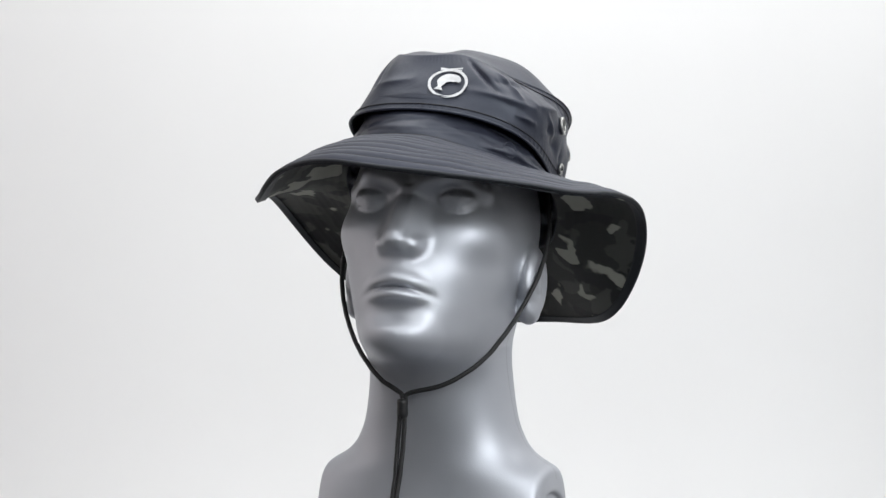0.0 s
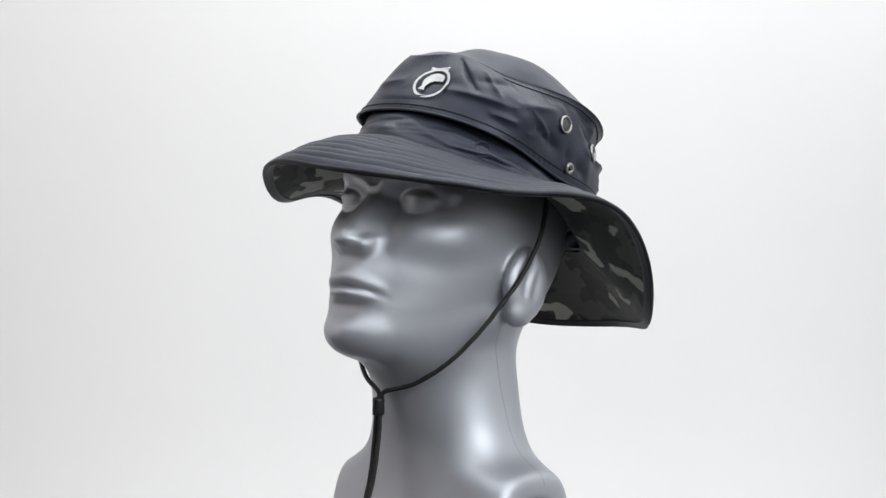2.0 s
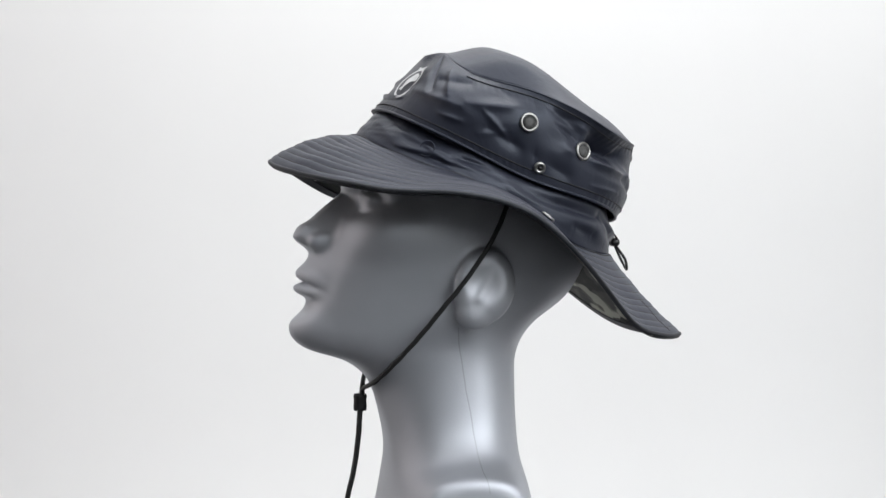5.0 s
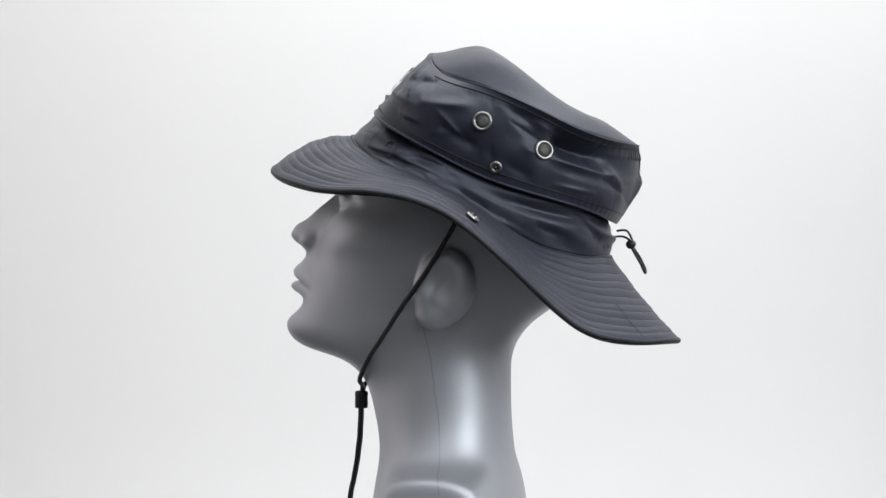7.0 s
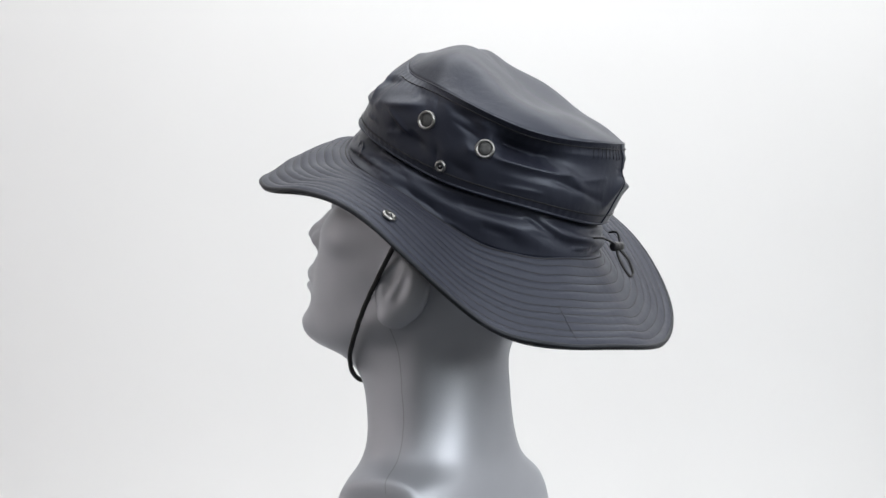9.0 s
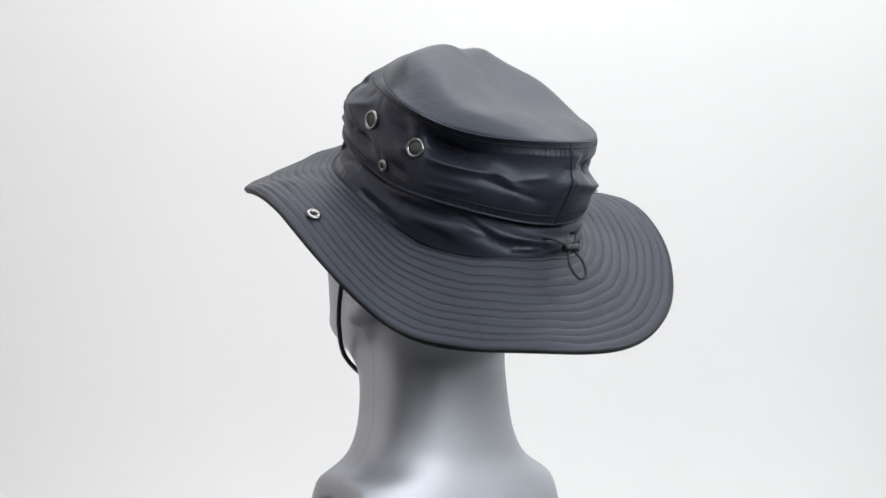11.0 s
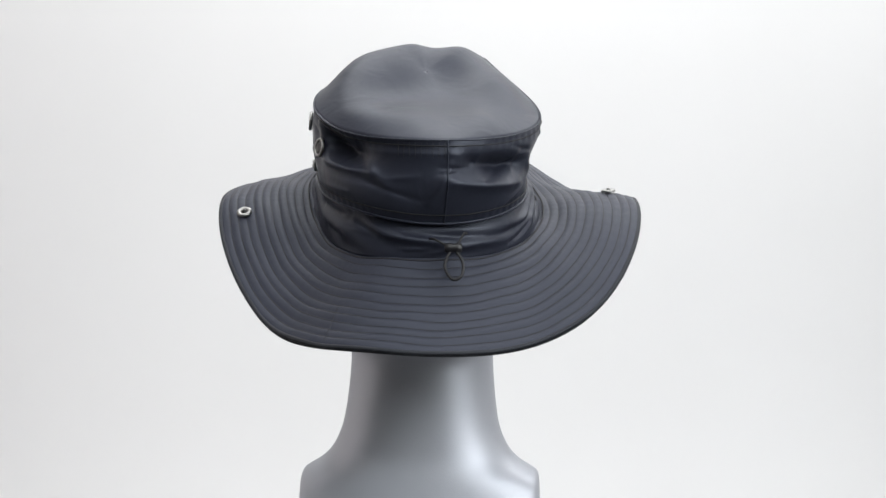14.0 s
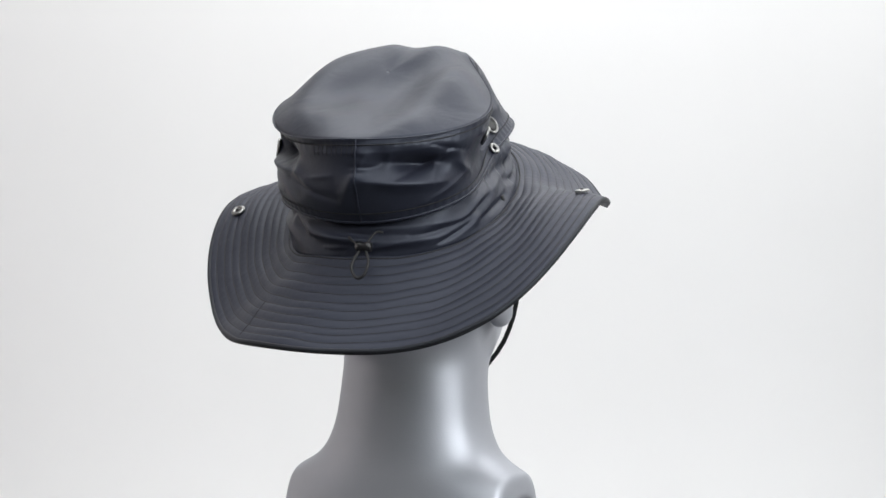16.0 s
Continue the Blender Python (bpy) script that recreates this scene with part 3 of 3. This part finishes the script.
def seat(fn, ss, target, lift):
    best = None
    t = np.array(target) - np.array(HAT)
    for s in ss:
        p = fn(PHI, np.array([s] * len(PHI)))
        d = np.linalg.norm(p - t, axis=1)
        i = int(d.argmin())
        if best is None or d[i] < best[0]:
            best = (d[i], s, i)
    _, s, i = best
    e = 5
    ring = fn(PHI, np.array([s] * len(PHI)))
    up = fn(PHI, np.array([s + 0.04] * len(PHI)))
    dn = fn(PHI, np.array([s - 0.04] * len(PHI)))
    u = Vector(ring[(i + e) % len(PHI)] - ring[i - e]).normalized()
    w = Vector(up[i] - dn[i]).normalized()
    nrm = u.cross(w).normalized()
    if nrm.dot(Vector((math.cos(PHI[i]), math.sin(PHI[i]), 0.3))) < 0:
        nrm = -nrm
    w = nrm.cross(u)
    m = Matrix((u, w, nrm)).transposed().to_4x4()
    m.translation = Vector(ring[i]) + lift * nrm
    return m


# metal fittings
def eyelet(at):
    m = on_side(at, 0.0012)
    ring = part("vent_eyelet", lathe("vent_eyelet", [(0.0048, -0.0012), (0.0071, -0.001), (0.0072, 0.0003), (0.0068, 0.0011), (0.0060, 0.0014), (0.0053, 0.0010), (0.0049, 0.0003), (0.0047, -0.0004)], m), NICKEL, side, "round nickel vent eyelet")
    part("vent_mesh", lathe("vent_mesh", [(0.0049, -0.0008), (0.0049, 0.0004), (0.0015, 0.0005)], m), MESH, ring, "grey mesh in the eyelet")


def snap(at, fn, ss, owner, size, label):
    m = seat(fn, ss, at, 0.0016)
    k = size
    base = part("snap_stud", lathe("snap_stud", [(k, -0.0008), (k, 0.0002), (0.85 * k, 0.0011), (0.55 * k, 0.0010), (0.42 * k, 0.0002), (0.40 * k, -0.0002)], m, 24), NICKEL, owner, label)
    part("snap_socket", lathe("snap_socket", [(0.40 * k, -0.0004), (0.40 * k, 0.0001), (0.28 * k, 0.0003), (0.22 * k, 0.0016), (0.1 * k, 0.0020)], m, 16), PLASTIC, base, "dark snap centre")


for p in (R1, R2, R1B, R2B):
    eyelet(p)
for p in (STUD, STUDB):
    snap(p, side_at, np.linspace(0.03, 0.6, 40), side, 0.0046, "nickel snap stud on the crown wall")
for p in (BSNAP, BSNAPB):
    snap(p, brim_at, np.linspace(0.3, 0.97, 40), brim, 0.0056, "nickel snap cap on the brim")


# a faint stitched ring on the band
part("stitched_ring", lathe("stitched_ring", [(0.0058, -0.0006), (0.0064, -0.0002), (0.0062, 0.0005), (0.0056, 0.0005), (0.0053, -0.0002)],
                            seat(band_at, np.linspace(0.1, 0.9, 40), (0.018, 0.069, 0.346), -0.0003)), CLOTH, band, "faint stitched ring on the crown band")


# printed badge on the front: a ring with a plain curved shape
def badge():
    m = on_side((0.0262, 0.0215, 0.4005), 0.0009)
    inv = m.inverted()
    grid = np.linspace(0.2, 1.0, 70)
    cols = [i for i in range(-40, 60)]
    cloud = np.concatenate([side_at(PHI, np.array([s] * len(PHI)))[cols] for s in grid])
    local = np.array([inv @ Vector(p) for p in cloud])

    def lay(points):
        out = []
        for x, y in points:
            d = (local[:, 0] - x) ** 2 + (local[:, 1] - y) ** 2
            i = np.argpartition(d, 6)[:6]
            w = 1 / (d[i] + 1e-8)
            out.append(m @ Vector((x, y, float((local[i, 2] * w).sum() / w.sum()) + 0.0016)))
        return out

    n = 64
    a = np.linspace(0, 2 * math.pi, n, endpoint=False)
    pts = [(r * math.cos(t), r * math.sin(t)) for r in (0.0152, 0.0130) for t in a]
    part("printed_ring", smooth_mesh("printed_ring", lay(pts), grid_faces(2, n, flip=True)), PRINT, side, "pale grey printed ring")
    spine = spline([(-0.0062, -0.0075), (-0.0055, -0.002), (-0.0045, 0.003), (0.0, 0.0062), (0.006, 0.005), (0.0088, 0.002)], 6)
    wide = np.interp(np.linspace(0, 1, len(spine)), [0, 0.12, 0.3, 0.55, 0.8, 1], [0.0036, 0.0014, 0.0036, 0.0046, 0.0036, 0.0008])
    t = np.gradient(spine, axis=0)
    t /= np.linalg.norm(t, axis=1)[:, None]
    nn = np.stack([-t[:, 1], t[:, 0]], 1)
    pts = [*(spine + nn * wide[:, None] * 0.9), *(spine - nn * wide[:, None])]
    part("printed_shape", smooth_mesh("printed_shape", lay(pts), grid_faces(2, len(spine), closed=False)), PRINT, side, "pale grey printed curved shape")
    for k in (-1, 1):
        bar = [(-0.0085, 0.0152 + k * 0.0007), (0.0085, 0.0152 - k * 0.0012)]
        pts = [(x, y + o) for o in (-0.0006, 0.0006) for x, y in np.linspace(bar[0], bar[1], 8)]
        part("printed_bar", smooth_mesh("printed_bar", lay(pts), grid_faces(2, 8, closed=False)), PRINT, side)


badge()

# back seam of the crown wall
seam_phi = 3.306
sl = []
for s in np.linspace(0.0, 1.0, 24):
    p = side_at(PHI, np.array([s] * len(PHI)))
    sl.append(p[int(round(math.degrees(seam_phi)))] * np.array([1.003, 1.003, 1]))
part("back_seam", tube("back_seam", sl, 0.0006, 5), CLOTH, side)

# dense bar of stitches beside the back seam
for k in range(9):
    tack = []
    for q in np.linspace(0.80, 0.97, 6):
        p = side_at(PHI, np.array([q] * len(PHI)))
        tack.append(p[172 + 2 * k] * np.array([1.003, 1.003, 1]))
    part("bar_stitch", tube("bar_stitch", tack, 0.0002, 4), THREAD, side)

# chin cord with its slide, in the hat's space
off = np.array(HAT)
loops = [(-0.044, 0.080, 0.312), (-0.030, 0.086, 0.282), (-0.012, 0.0845, 0.253), (0.005, 0.078, 0.230), (0.020, 0.0690, 0.209), (0.036, 0.0545, 0.1875), (0.0475, 0.031, 0.171), (0.0515, 0.004, 0.1635), (0.0525, 0.001, 0.158)]
RIGHT = [(-0.044, -0.078, 0.312), (-0.030, -0.080, 0.282), (-0.012, -0.078, 0.253), (0.005, -0.070, 0.230), (0.020, -0.058, 0.209), (0.034, -0.043, 0.191), (0.046, -0.023, 0.1735), (0.0515, -0.004, 0.1635), (0.0525, -0.001, 0.158)]
for pts in (loops, RIGHT):
    part("chin_cord", tube("chin_cord", spline(pts, 10) - off, 0.00185, 8, twist=0.06), CORD, hat, "thin black chin cord")
lock = pose(0.0535 - HAT.x, -0.001 - HAT.y, 0.152 - HAT.z)
part("cord_lock", lathe("cord_lock", [(0.003, -0.0068), (0.0050, -0.0062), (0.0052, -0.003), (0.0049, 0.002), (0.0053, 0.0045), (0.0048, 0.0066), (0.003, 0.0070)], lock, 20, 0.8), PLASTIC, hat, "black plastic cord slide")
for sgn in (1, -1):
    pts = [(0.0535, -0.001 + 0.002 * sgn, 0.147), (0.0545, -0.002 + 0.0022 * sgn, 0.125), (0.0575, -0.003 + 0.0018 * sgn, 0.10), (0.062, -0.0045 + 0.0015 * sgn, 0.078), (0.064, -0.005 + 0.0012 * sgn, 0.058)]
    part("cord_tail", tube("cord_tail", spline(pts, 8) - off, 0.0018, 8, twist=0.06), CORD, hat, "hanging black cord end")

# rear draw cord with its toggle
block = np.array((-0.1525, -0.0202, 0.2755))
for dy, dz in ((0.017, 0.006), (-0.009, 0.010)):
    pts = [(block[0] + 0.012, block[1] + dy, block[2] + dz), (block[0] + 0.004, block[1] + dy * 0.8, block[2] + dz), (block[0] - 0.001, block[1] + dy * 0.3, block[2] + 0.002), block]
    part("draw_cord", tube("draw_cord", spline(pts, 8) - off, 0.0009, 6), CORD, hat, "thin black elastic draw cord")
pts = [block, block + (-0.003, 0.004, -0.006), block + (-0.008, 0.0055, -0.014), block + (-0.011, 0.000, -0.0215), block + (-0.0105, -0.0060, -0.019), block + (-0.006, -0.0068, -0.010), block + (-0.001, -0.002, -0.002)]
part("draw_loop", tube("draw_loop", spline(pts, 8) - off, 0.0011, 6), CORD, hat, "black elastic loop")
tm = Matrix.Translation(Vector(block - off)) @ pose(0, 0, 0, 0, 90, 0) @ pose(0, 0, 0, 90, 0, 0)
part("toggle", lathe("toggle", [(0.002, -0.0062), (0.0034, -0.0055), (0.0036, -0.002), (0.0030, 0.0), (0.0036, 0.002), (0.0034, 0.0055), (0.002, 0.0062)], tm, 16), PLASTIC, hat, "small black toggle")


# ---- turning ----
def heading(t):
    """The way the face points, in degrees, as the spindle turns."""
    u = (t - 8) / 8
    return -202.223 + -90.828 * u + -0.412 * u ** 2 + -1.618 * u ** 3 + 0.118 * u ** 4


def motions():
    times = [0.5 * k for k in range(33)]
    walk(bust, [(t, pose(0, 0, 0, 0, 0, heading(t))) for t in times])
    walk(hat, [(t, pose(0, 0, 0, 0, 0, heading(t)) @ Matrix.Translation(HAT)) for t in times])


motions()
